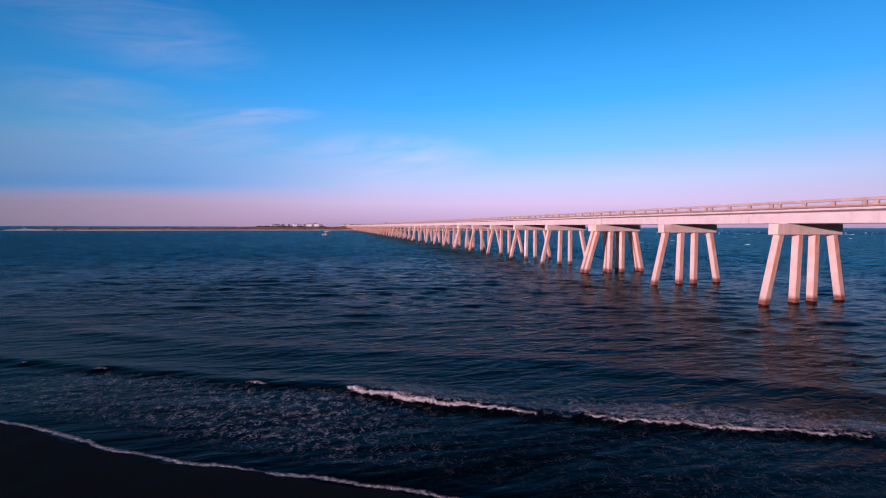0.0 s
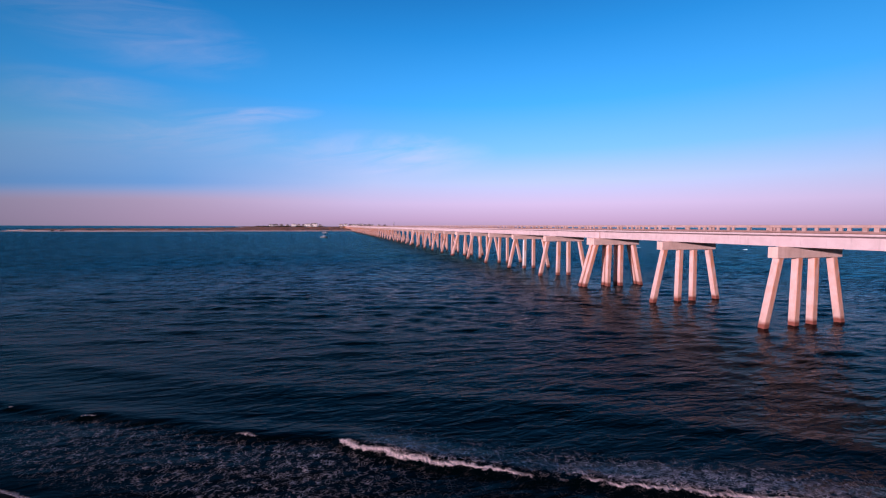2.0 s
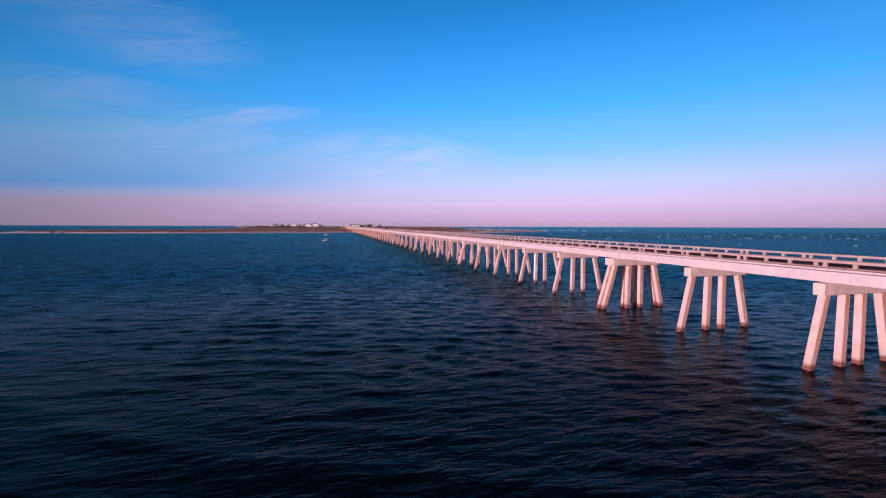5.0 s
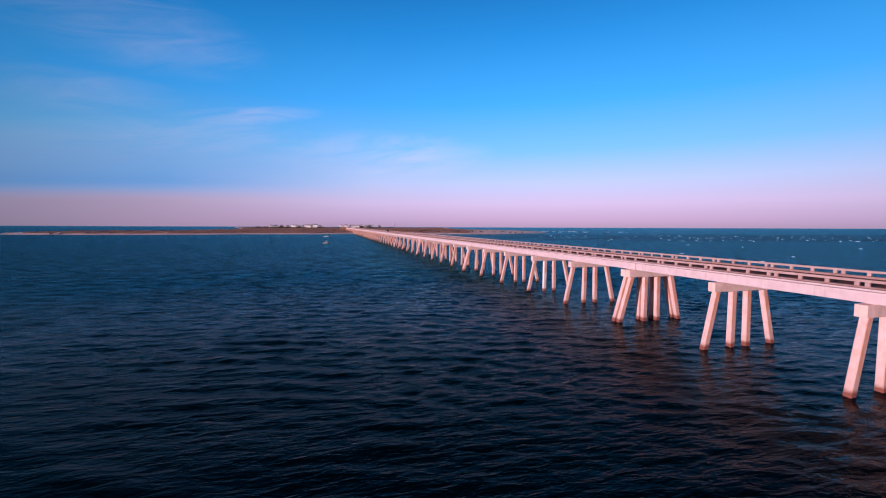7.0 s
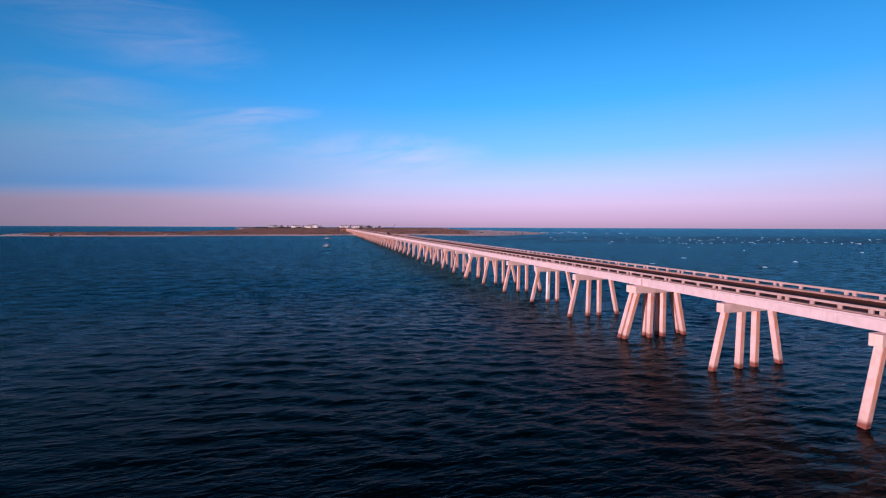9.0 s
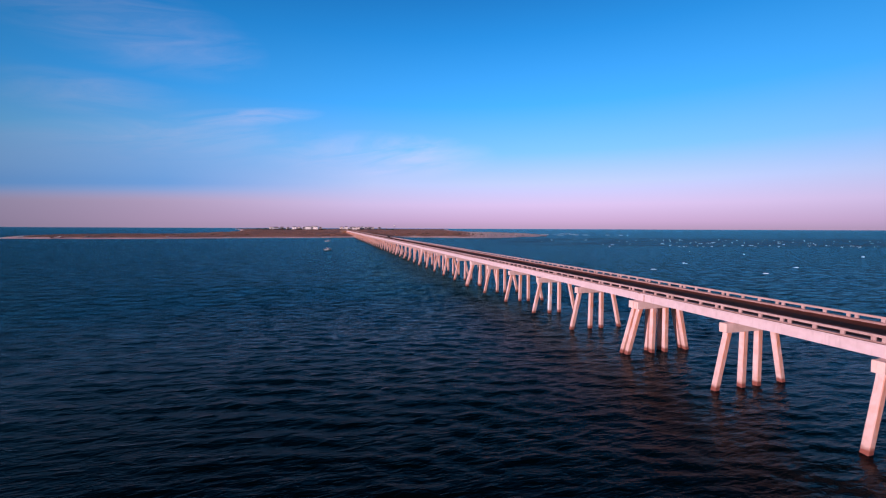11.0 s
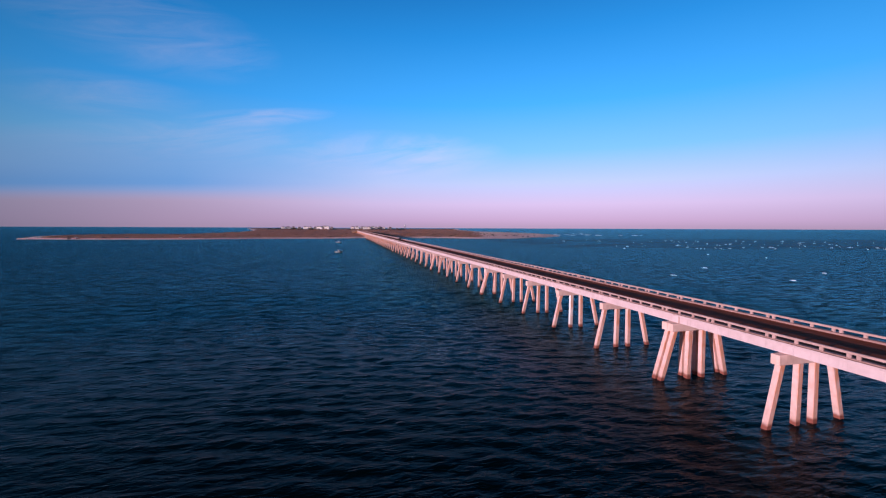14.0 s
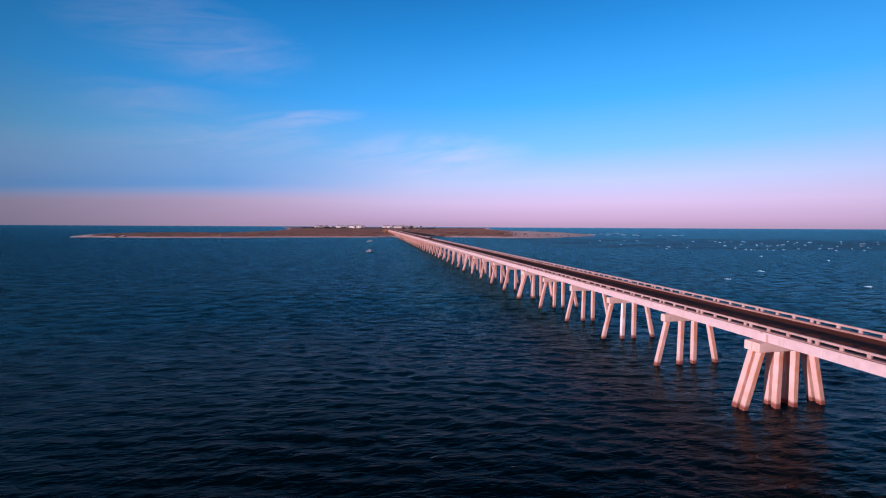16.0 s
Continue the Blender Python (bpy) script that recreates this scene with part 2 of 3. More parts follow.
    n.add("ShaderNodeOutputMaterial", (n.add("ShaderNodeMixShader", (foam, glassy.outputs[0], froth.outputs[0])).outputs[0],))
    return m


M_WATER = water()


def wet_sand():
    m, n = material("wet_sand")
    at = n.add("ShaderNodeNewGeometry").outputs["Position"]
    stain = n.noise(at, 0.7, 5.0, 0.6)
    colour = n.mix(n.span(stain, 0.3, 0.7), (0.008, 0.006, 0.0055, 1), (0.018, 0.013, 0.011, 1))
    finish(n, colour, n.span(stain, 0.3, 0.7, 0.55, 0.8), **{"Specular IOR Level": 0.04}, normal=bump(n, n.noise(at, 25.0, 3.0), 0.4, 0.01))
    return m


M_SAND = wet_sand()


def island_ground():
    m, n = material("dune_grass_and_sand")
    at = n.add("ShaderNodeNewGeometry").outputs["Position"]
    inland = n.add("ShaderNodeAttribute", attribute_name="inland").outputs["Fac"]
    tuft = n.noise(n.stretch(at, (0.012, 0.03, 1)), 1.0, 5.0, 0.65)
    fine = n.noise(at, 0.25, 4.0, 0.6)
    grass = n.mix(n.span(tuft, 0.35, 0.65), (0.46, 0.21, 0.14, 1), (0.36, 0.16, 0.105, 1))
    grass = n.mix(n.span(fine, 0.45, 0.7, 0.0, 0.6), grass, (0.54, 0.29, 0.20, 1))
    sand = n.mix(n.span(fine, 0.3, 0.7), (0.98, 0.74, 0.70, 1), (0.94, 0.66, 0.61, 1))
    cover = n.span(n.math("ADD", inland, n.math("MULTIPLY", n.math("SUBTRACT", tuft, 0.5), 1.3)), 0.42, 0.58)
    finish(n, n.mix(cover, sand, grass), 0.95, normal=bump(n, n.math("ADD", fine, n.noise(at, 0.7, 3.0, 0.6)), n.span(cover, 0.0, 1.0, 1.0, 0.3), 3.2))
    return m


M_ISLAND = island_ground()


def plain(name, colour, rough=0.5, metal=0.0, scale=3.0, vary=0.15):
    m, n = material(name)
    at = n.add("ShaderNodeTexCoord").outputs["Object"]
    wear = n.noise(at, scale, 4.0, 0.6)
    tone = n.mix(n.span(wear, 0.35, 0.7, 0.0, 1.0), (*colour, 1), (*[c * (1 - vary) for c in colour], 1))
    finish(n, tone, rough, metal)
    return m


M_WHITE = plain("white_siding", (0.93, 0.92, 0.92), 0.6, vary=0.06)
M_CREAM = plain("cream_siding", (0.80, 0.72, 0.70), 0.7)
M_GREY = plain("grey_siding", (0.46, 0.44, 0.46), 0.7)
M_ROOF = plain("shingle_roof", (0.26, 0.22, 0.22), 0.85, vary=0.35)
M_ROOF_PALE = plain("pale_metal_roof", (0.52, 0.50, 0.50), 0.45, 0.3)
M_GLASS = plain("window_glass", (0.03, 0.04, 0.05), 0.08)
M_TIMBER = plain("weathered_timber", (0.20, 0.15, 0.12), 0.85, vary=0.3)
M_HULL = plain("white_gelcoat", (0.92, 0.92, 0.94), 0.25)
M_DARK = plain("dark_paint", (0.030, 0.030, 0.034), 0.3)
M_SILVER = plain("silver_paint", (0.55, 0.56, 0.58), 0.3, 0.4)
M_CARWHITE = plain("white_car_paint", (0.80, 0.80, 0.80), 0.3)
M_REDPAINT = plain("dark_red_paint", (0.20, 0.03, 0.03), 0.3)
M_RUBBER = plain("rubber", (0.02, 0.02, 0.02), 0.9)
M_KERB = concrete("kerb_concrete", (0.40, 0.26, 0.245), (0.28, 0.165, 0.15))
M_TUFT = plain("dune_grass_blades", (0.34, 0.16, 0.10), 0.95, scale=0.04, vary=0.25)
M_GRASS = plain("dry_grass", (0.34, 0.16, 0.075), 0.95, scale=0.05, vary=0.4)
M_GROOVE = plain("dark_groove_strip", (0.15, 0.085, 0.075), 0.9)
M_STEEL = plain("galvanised_steel", (0.45, 0.46, 0.48), 0.4, 0.9)
M_FOAM = plain("sea_foam", (0.72, 0.85, 0.96), 0.8)
M_SHRUB = plain("salt_shrub_leaves", (0.055, 0.052, 0.028), 0.9, scale=0.8, vary=0.5)


# ---- mesh helpers ----
def mesh_of(name, bm, mat, smooth=False):
    me = bpy.data.meshes.new(name)
    bmesh.ops.recalc_face_normals(bm, faces=bm.faces)
    bm.to_mesh(me)
    bm.free()
    me.materials.append(mat)
    if smooth:
        me.polygons.foreach_set("use_smooth", [True] * len(me.polygons))
    return me


def child(name, me, parent, at=None, label=""):
    ob = new(name, me)
    ob.parent = parent
    if at is not None:
        ob.matrix_basis = at
    return tagged(ob, label)


def part(name, bm, mat, parent, label="", at=None, smooth=False):
    return child(name, mesh_of(name, bm, mat, smooth), parent, at, label)


def box(bm, x0, y0, z0, x1, y1, z1, bevel=0.0):
    made = bmesh.ops.create_cube(bm, size=1, matrix=Matrix.LocRotScale(((x0 + x1) / 2, (y0 + y1) / 2, (z0 + z1) / 2), None, (x1 - x0, y1 - y0, z1 - z0)))
    if bevel:
        edges = {e for v in made["verts"] for e in v.link_edges}
        bmesh.ops.bevel(bm, geom=list(edges), offset=bevel, segments=1, affect="EDGES")
    return bm


def prism(bm, outline, y0, y1):
    """An outline in x and z, drawn out along y."""
    a = [bm.verts.new((x, y0, z)) for x, z in outline]
    b = [bm.verts.new((x, y1, z)) for x, z in outline]
    bm.faces.new(a)
    bm.faces.new(b[::-1])
    for i in range(len(a)):
        j = (i + 1) % len(a)
        bm.faces.new((a[i], b[i], b[j], a[j]))
    return bm


def loft(bm, rings, close=True):
    rows = [[bm.verts.new(p) for p in ring] for ring in rings]
    for a, b in zip(rows, rows[1:]):
        for i in range(len(a)):
            j = (i + 1) % len(a)
            bm.faces.new((a[i], a[j], b[j], b[i]))
    if close:
        bm.faces.new(rows[0][::-1])
        bm.faces.new(rows[-1])
    return bm


def thing(name, label, category, group="", kind=""):
    return tagged(new(name), label, category, group, kind)


def sheet(name, xs, ys, height, mat, attributes=()):
    """One sheet over a grid of uneven steps, with its heights and named values."""
    gx, gy = np.meshgrid(xs, ys)
    gz = height(gx, gy)
    nx, ny = len(xs), len(ys)
    me = bpy.data.meshes.new(name)
    me.vertices.add(nx * ny)
    me.vertices.foreach_set("co", np.stack([gx, gy, gz], -1).astype(np.float32).ravel())
    i = (np.arange(ny - 1)[:, None] * nx + np.arange(nx - 1)[None, :]).ravel()
    quads = np.stack([i, i + 1, i + nx + 1, i + nx], -1).astype(np.int32)
    me.loops.add(quads.size)
    me.loops.foreach_set("vertex_index", quads.ravel())
    me.polygons.add(len(quads))
    me.polygons.foreach_set("loop_start", np.arange(0, quads.size, 4, dtype=np.int32))
    me.polygons.foreach_set("use_smooth", np.ones(len(quads), bool))
    me.update(calc_edges=True)
    for key, rule in attributes:
        layer = me.attributes.new(key, "FLOAT", "POINT")
        layer.data.foreach_set("value", rule(gx, gy).astype(np.float32).ravel())
    me.materials.append(mat)
    return new(name, me)


def steps(low, dense0, dense1, high, step, growth):
    """Even steps between dense0 and dense1, growing ones out to low and high."""
    mid = list(np.arange(dense0, dense1, step))
    up, gap, at = [], step, mid[-1]
    while at < high:
        gap *= growth
        at += gap
        up.append(at)
    down, gap, at = [], step, mid[0]
    while at > low:
        gap *= growth
        at -= gap
        down.append(at)
    return np.array(down[::-1] + mid + up)


def wobble(x, y, seed, size):
    """Smooth uneven values about 0 over the plane."""
    rng = np.random.RandomState(seed)
    out = np.zeros_like(x)
    for k in range(9):
        a, l, p = rng.uniform(0, 6.28), size * rng.uniform(0.4, 1.6), rng.uniform(0, 6.28)
        out += np.sin((x * np.cos(a) + y * np.sin(a)) * 6.28 / l + p)
    return out / 4.0


# ---- sea ----
SHORE, SEAWARD = (-46.05, -16.05), (0.496, 0.868)   # a point of the near waterline, and the way out to sea


def off_shore(x, y):
    return (x - SHORE[0]) * SEAWARD[0] + (y - SHORE[1]) * SEAWARD[1]


def along_shore(x, y):
    return (x - SHORE[0]) * SEAWARD[1] - (y - SHORE[1]) * SEAWARD[0]


def smooth(v, a, b):
    t = np.clip((v - a) / (b - a), 0, 1)
    return t * t * (3 - 2 * t)


def breaker_at(x, y):
    """How far in front of (+) or behind (-) the breaking crest."""
    u = along_shore(x, y)
    line = np.interp(u, (-30, -19, -12.7, -8, -3, 0.9, 1.7, 3.9, 6.5, 8.8, 10.3, 12, 15, 18.8, 21.3, 30),
                     (5.6, 5.8, 6.05, 6.5, 6.35, 7.15, 7.1, 6.7, 6.55, 6.6, 6.65, 6.8, 7.0, 7.4, 7.75, 8.6))
    return off_shore(x, y) - (line + 0.07 * np.sin(u * 1.7 + 1.0) + 0.05 * np.sin(u * 3.7))


def crest_strength(x, y):
    """0 where the wave runs smooth, 1 where it breaks white."""
    u = along_shore(x, y)
    long = smooth(u, 1.1, 1.9) * (1.0 - 0.42 * smooth(u, 4, 9) - 0.55 * smooth(u, 21, 23)) * (1.0 - np.exp(-((u - 11.1) / 0.55) ** 2))
    return long + 0.50 * np.exp(-((u + 17.2) / 0.7) ** 2) + 0.52 * np.exp(-((u + 3.0) / 0.8) ** 2) + 0.42 * np.exp(-((u + 12.2) / 0.5) ** 2)


def sea_height(x, y):
    rng = np.random.RandomState(4)
    xs, ys = x[0], y[:, 0]
    step = np.maximum(np.gradient(xs)[None, :], np.gradient(ys)[:, None])
    z = np.zeros_like(x)
    for k in range(90):
        length = 0.95 * 4.2 ** (rng.uniform(0, 1) ** 1.15)
        a = radians(258) + rng.normal(0, 0.42)
        size = 0.0031 * length
        keep = smooth(length / step, 2.8, 5.0)
        phase = (x * np.cos(a) + y * np.sin(a)) * 6.2832 / length + rng.uniform(0, 6.28)
        z += keep * size * (np.sin(phase) + 0.22 * np.cos(2 * phase))
    s = off_shore(x, y)
    calm = 0.10 + 0.90 * smooth(s, 3.0, 34.0)
    d = breaker_at(x, y)
    roll = (0.13 * crest_strength(x, y) + 0.11) * smooth(step, 2.0, 0.8) * np.where(d > 0, np.exp(-(d / 1.1) ** 2), np.exp(-(d / 0.35) ** 2))
    swell = 0.10 * np.exp(-((s - 12.5 - np.sin(along_shore(x, y) * 0.13)) / 1.2) ** 2)
    return z * calm + (roll + swell) * smooth(step, 3.0, 1.0)


def lace_value(x, y):
    s, d, u = off_shore(x, y), breaker_at(x, y), along_shore(x, y)
    behind = 1.7 * smooth(d, 2.6, 0.7) * smooth(d, -0.2, 0.2) * smooth(u, 1.5, 5)
    front = 0.66 * smooth(s, 0.9, 2.6) * smooth(d, -0.2, -1.1) * smooth(u, -17, -8) * (1.0 - 0.85 * smooth(u, 1, 9))
    return np.clip(behind + front, 0, 1.6) * (0.75 + 0.25 * np.sin(u * 0.4 + 1.2))


def rim_out(x, y):
    """Metres out from the rim that the last wave left on the sand."""
    u = along_shore(x, y)
    return off_shore(x, y) - np.interp(u, (-25, -10, -7, -4.5, -1.5, 1, 5, 8, 25), (0.5, 0.6, 0.48, 0.14, 0.08, 0.22, 0.52, 0.6, 0.4)) - 0.04 * np.sin(u * 2.1)


def edge_value(x, y):
    return np.clip(rim_out(x, y), -20, 20)


def breaker_value(x, y):
    return np.clip(breaker_at(x, y), -20, 20)


def range_value(x, y):
    """0 round the camera's standpoint, 1 from 170 m off; fits the water to its view."""
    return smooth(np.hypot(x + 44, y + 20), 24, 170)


def shoal_value(x, y):
    """The sand bank off the bridge's seaward side, 400 to 850 m out."""
    ahead = (x + 45) * 0.256 + (y + 22) * 0.967
    return smooth(ahead, 390, 470) * smooth(ahead, 860, 700) * smooth(x, 60, 240)


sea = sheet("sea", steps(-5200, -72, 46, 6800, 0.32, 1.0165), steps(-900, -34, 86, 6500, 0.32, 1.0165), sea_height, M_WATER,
            (("lace", lace_value), ("breaker", breaker_value), ("strong", crest_strength), ("edge", edge_value), ("camera_range", range_value), ("shoal", shoal_value)))
tagged(sea, "dark blue choppy sea with foam at the shore", "sea", kind="structure")


def beach_height(x, y):
    s = rim_out(x, y)
    return np.where(s < 0, -0.055 * s, -0.09 * s) + 0.012 * wobble(x, y, 8, 3.0) * smooth(s, -1, -6)


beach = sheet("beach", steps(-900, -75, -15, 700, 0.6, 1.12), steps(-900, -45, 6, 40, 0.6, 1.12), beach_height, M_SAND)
tagged(beach, "dark wet sand beach at the near waterline", "beach", kind="structure")


# ---- island ----
ISLAND = [(-505, 735), (-394, 705), (-278, 694), (-175, 722), (-69, 724), (8, 738), (70, 742), (128, 722), (197, 680), (262, 684),
          (338, 741), (425, 820), (486, 940), (540, 1200), (500, 1560), (620, 2300), (900, 3300), (-700, 3300), (-470, 2300), (-395, 1830),
          (-352, 1375), (-400, 1075), (-515, 1075), (-585, 995), (-560, 840)]


def inside(x, y):
    """Metres from the island's outline, positive within it."""
    best = np.full(x.shape, 1e9)
    odd = np.zeros(x.shape, bool)
    for (ax, ay), (bx, by) in zip(ISLAND, ISLAND[1:] + ISLAND[:1]):
        t = np.clip(((x - ax) * (bx - ax) + (y - ay) * (by - ay)) / ((bx - ax) ** 2 + (by - ay) ** 2), 0, 1)
        best = np.minimum(best, np.hypot(x - ax - t * (bx - ax), y - ay - t * (by - ay)))
        cross = (ay > y) != (by > y)
        odd ^= cross & (x < (bx - ax) * (y - ay) / (by - ay + 1e-9) + ax)
    return np.where(odd, best, -best) + 5 * wobble(x, y, 3, 120)


def island_height(x, y):
    d = inside(x, y)
    dunes = np.clip(wobble(x, y, 5, 90), -1, 2) * 0.9 + 0.5 * wobble(x, y, 6, 25)
    return np.clip(d * 0.16, -2.0, 1.7) + smooth(d, 18, 70) * (1.1 + 1.1 * dunes) * (0.6 + 0.4 * smooth(x, 330, 120)) * (1.0 - 0.55 * smooth(x, -60, -200) * smooth(y, 1200, 950)) + smooth(d, 8, 40) * 0.55 * wobble(x, y, 9, 34)


def inland_value(x, y):
    d = inside(x, y)
    grown = smooth(d, 14, 46) + (smooth(d, 7, 22) - smooth(d, 14, 46)) * smooth(x, 0, -90)
    return grown * (0.22 + 0.78 * smooth(x - 0.31 * y, 40, -80))


island = sheet("island", np.arange(-760, 960, 6.0), steps(640, 650, 1250, 3400, 6.0, 1.05), island_height, M_ISLAND, (("inland", inland_value),))
tagged(island, "low island of brown dune grass with pale sand beaches", "island", kind="structure")


# ---- bridge ----
SPAN = 15.24
SOFFIT, CAP_LOW = 7.82, 6.70
CAP_W, CAP_D, PILE = 8.75, 0.96, 0.67
SLAB_0, SLAB_1 = 0.40, 10.45    # the deck slab's two edges; it reaches past the caps on the far side
GIRDER_0, GIRDER_1 = 1.22, 8.40  # the outer faces of the edge girders
GIRDER_TOP, SLAB_LOW, SLAB_TOP, KERB_TOP, ROAD = 8.80, 8.95, 9.14, 9.33, 9.10
POST_TOP, BEAM_TOP = 9.67, 9.91
JOINT, RAIL_START = -0.48, 1.50  # where the deck's joints and the rail's paired posts lie against the bents
FIRST, LAST = -6, 72
TWINS = {2 + 5 * i for i in range(-1, 15)}   # every fifth support is doubled under a joint

bridge = thing("bridge", "long low pink-grey concrete road bridge on pile bents", "bridge")
BASE = 0.14                     # the bridge's levels are counted from this height over the water
bridge.matrix_basis = pose(0, 0, BASE)


def cap_mesh():
    bm = bmesh.new()
    box(bm, 0, 0, CAP_LOW, CAP_W, CAP_D, SOFFIT - 0.03, 0.035)
    for x in (1.5, 2.9, 4.38, 6.1, 8.1):            # bearing pads under the girders
        box(bm, x - 0.22, 0.12, SOFFIT - 0.032, x + 0.22, CAP_D - 0.12, SOFFIT)
    return mesh_of("pile_cap", bm, M_CAP)


def pile_mesh(name, top, foot, mat):
    """A square pile with chamfered corners from the cap down into the sea bed."""
    bm = bmesh.new()
    h, c = PILE / 2, 0.055
    ring = [(-h + c, -h), (h - c, -h), (h, -h + c), (h, h - c), (h - c, h), (-h + c, h), (-h, h - c), (-h, -h + c)]
    rows = []
    for z in (-3.0, 0.0, 0.7, 3.5, CAP_LOW + 0.05):
        x = foot + (top - foot) * z / CAP_LOW
        rows.append([(x + a, CAP_D / 2 + b, z) for a, b in ring])
    return mesh_of(name, loft(bm, rows), mat)


CAP = cap_mesh()
MID, DECK_MID = CAP_W / 2, (SLAB_0 + SLAB_1) / 2
PILES = [pile_mesh("column", MID + t, MID + f, M_PILE) for t, f in ((-3.62, -5.15), (-1.12, -1.22), (1.12, 1.20), (3.60, 5.15))]
PILE_SPLAYED = pile_mesh("column", MID - 3.62, MID - 5.60, M_PILE)
PILE_FRESH = pile_mesh("column", MID - 1.12, MID - 1.22, M_PILE_WHITE)


def bent(y, fresh=False, splayed=False):
    cap = child("pile_cap", CAP, bridge, pose(0, y, 0))
    for i, me in enumerate(PILES):
        if fresh and i == 1:
            child("column", PILE_FRESH, cap, label="pile in a fresh white concrete jacket")
        else:
            child("column", PILE_SPLAYED if splayed and i == 0 else me, cap)


for k in range(FIRST, LAST + 1):
    y = k * SPAN + (0.70 if k == 0 else 0.0)
    if k in TWINS:
        bent(y - 0.65, splayed=True)
        bent(y + 0.40, splayed=True)
    else:
        bent(y, fresh=(k == 4))


def deck_mesh(y0, y1):
    """A slab with an overhang on each side over five girders."""
    low = 8.78
    near = [(GIRDER_0, SOFFIT), (GIRDER_0, GIRDER_TOP), (SLAB_0 + 0.03, SLAB_LOW), (SLAB_0, SLAB_LOW + 0.03), (SLAB_0, SLAB_TOP), (SLAB_0 + 0.08, SLAB_TOP),
            (SLAB_0 + 0.08, SLAB_TOP + 0.05), (SLAB_0 + 0.6, SLAB_TOP + 0.05), (SLAB_0 + 0.6, ROAD - 0.06)]
    wide = SLAB_0 + SLAB_1
    far = [(wide - x, z) for x, z in near[2:][::-1]] + [(GIRDER_1, GIRDER_TOP), (GIRDER_1, SOFFIT), (GIRDER_1 - 0.42, SOFFIT), (GIRDER_1 - 0.5, low)]
    outline = near + far
    for c in (6.1, 4.38, 2.9):                       # inner girders
        outline += [(c + 0.28, low), (c + 0.2, SOFFIT), (c - 0.2, SOFFIT), (c - 0.28, low)]
    outline += [(GIRDER_0 + 0.5, low), (GIRDER_0 + 0.42, SOFFIT)]
    return prism(bmesh.new(), outline, y0, y1)


DECK = mesh_of("deck_span", deck_mesh(0.012, SPAN - 0.012), M_CONCRETE)
DECK_JOINT = mesh_of("deck_span", deck_mesh(0.07, SPAN - 0.012), M_CONCRETE)
KERB_X = (SLAB_0 + 0.33, SLAB_1 - 0.33)
# a dark brown strip along the groove between slab and kerb
GROOVES = [mesh_of("joint_seal", box(bmesh.new(), x - 0.03, 0.0, SLAB_TOP + 0.004, x + 0.03, SPAN, SLAB_TOP + 0.055), M_GROOVE)
           for x in (SLAB_0 + 0.06, SLAB_1 - 0.06)]
KERBS = [mesh_of("kerb", box(box(bmesh.new(), x - 0.28, 0.015, SLAB_TOP + 0.055, x + 0.28, SPAN - 0.015, KERB_TOP, 0.02),
                             min(x + side * 0.20, x + side * 0.275), 0.015, ROAD + 0.003, max(x + side * 0.20, x + side * 0.275), SPAN - 0.015, SLAB_TOP + 0.07), M_KERB)
         for x, side in zip(KERB_X, (1, -1))]
PLATES = [mesh_of("joint_plate", box(bmesh.new(), x - 0.03, -0.10, z0, x + 0.03, 0.16, z1, 0.01), M_RAIL)
          for x, z0, z1 in ((GIRDER_0 - 0.012, SOFFIT - 0.02, GIRDER_TOP), (SLAB_0 - 0.012, SLAB_LOW + 0.02, SLAB_TOP + 0.01), (SLAB_1 + 0.012, SLAB_LOW + 0.02, SLAB_TOP + 0.01))]
SURFACE = mesh_of("road_surface", box(bmesh.new(), SLAB_0 + 0.61, 0.0, ROAD - 0.055, SLAB_1 - 0.61, SPAN, ROAD), M_ASPHALT)
HALF = SPAN / 2
BEAM = mesh_of("rail_beam", box(bmesh.new(), -0.15, 0.006, POST_TOP, 0.15, HALF - 0.006, BEAM_TOP, 0.03), M_RAIL)
POST = mesh_of("rail_post", box(bmesh.new(), -0.11, -0.17, KERB_TOP - 0.01, 0.11, 0.17, POST_TOP + 0.01, 0.02), M_RAIL)
RAIL_X = (SLAB_0 + 0.20, SLAB_1 - 0.20)
POST_Y = [p * HALF + q for p in (0, 1) for q in (0.38, HALF / 3 + 0.12, HALF * 2 / 3 - 0.12, HALF - 0.38)]
RAIL_SHIFT = RAIL_START - JOINT


def far_posts():
    bm = bmesh.new()
    for x in RAIL_X:
        for y in POST_Y:
            box(bm, x - 0.11, y + RAIL_SHIFT - 0.17, KERB_TOP - 0.01, x + 0.11, y + RAIL_SHIFT + 0.17, POST_TOP + 0.01)
    return mesh_of("rail_posts", bm, M_RAIL)


FAR_POSTS = far_posts()
for k in range(FIRST, LAST):
    span = child("deck_span", DECK_JOINT if k in TWINS else DECK, bridge, pose(0, k * SPAN + JOINT, 0))
    child("road_surface", SURFACE, span)
    for me in KERBS:
        child("kerb", me, span)
    for me in GROOVES:
        child("joint_seal", me, span)
    for x in RAIL_X:
        for half in (0, HALF):
            child("rail_beam", BEAM, span, pose(x, half + RAIL_SHIFT, 0))
        if -2 <= k < 16:
            for y in POST_Y:
                child("rail_post", POST, span, pose(x, y + RAIL_SHIFT, 0))
    if k in TWINS:
        for side in PLATES:
            child("joint_plate", side, span, label="rust-stained expansion joint plate")
    if not -2 <= k < 16:
        tagged(child("rail_posts", FAR_POSTS, span), kind="stuff")


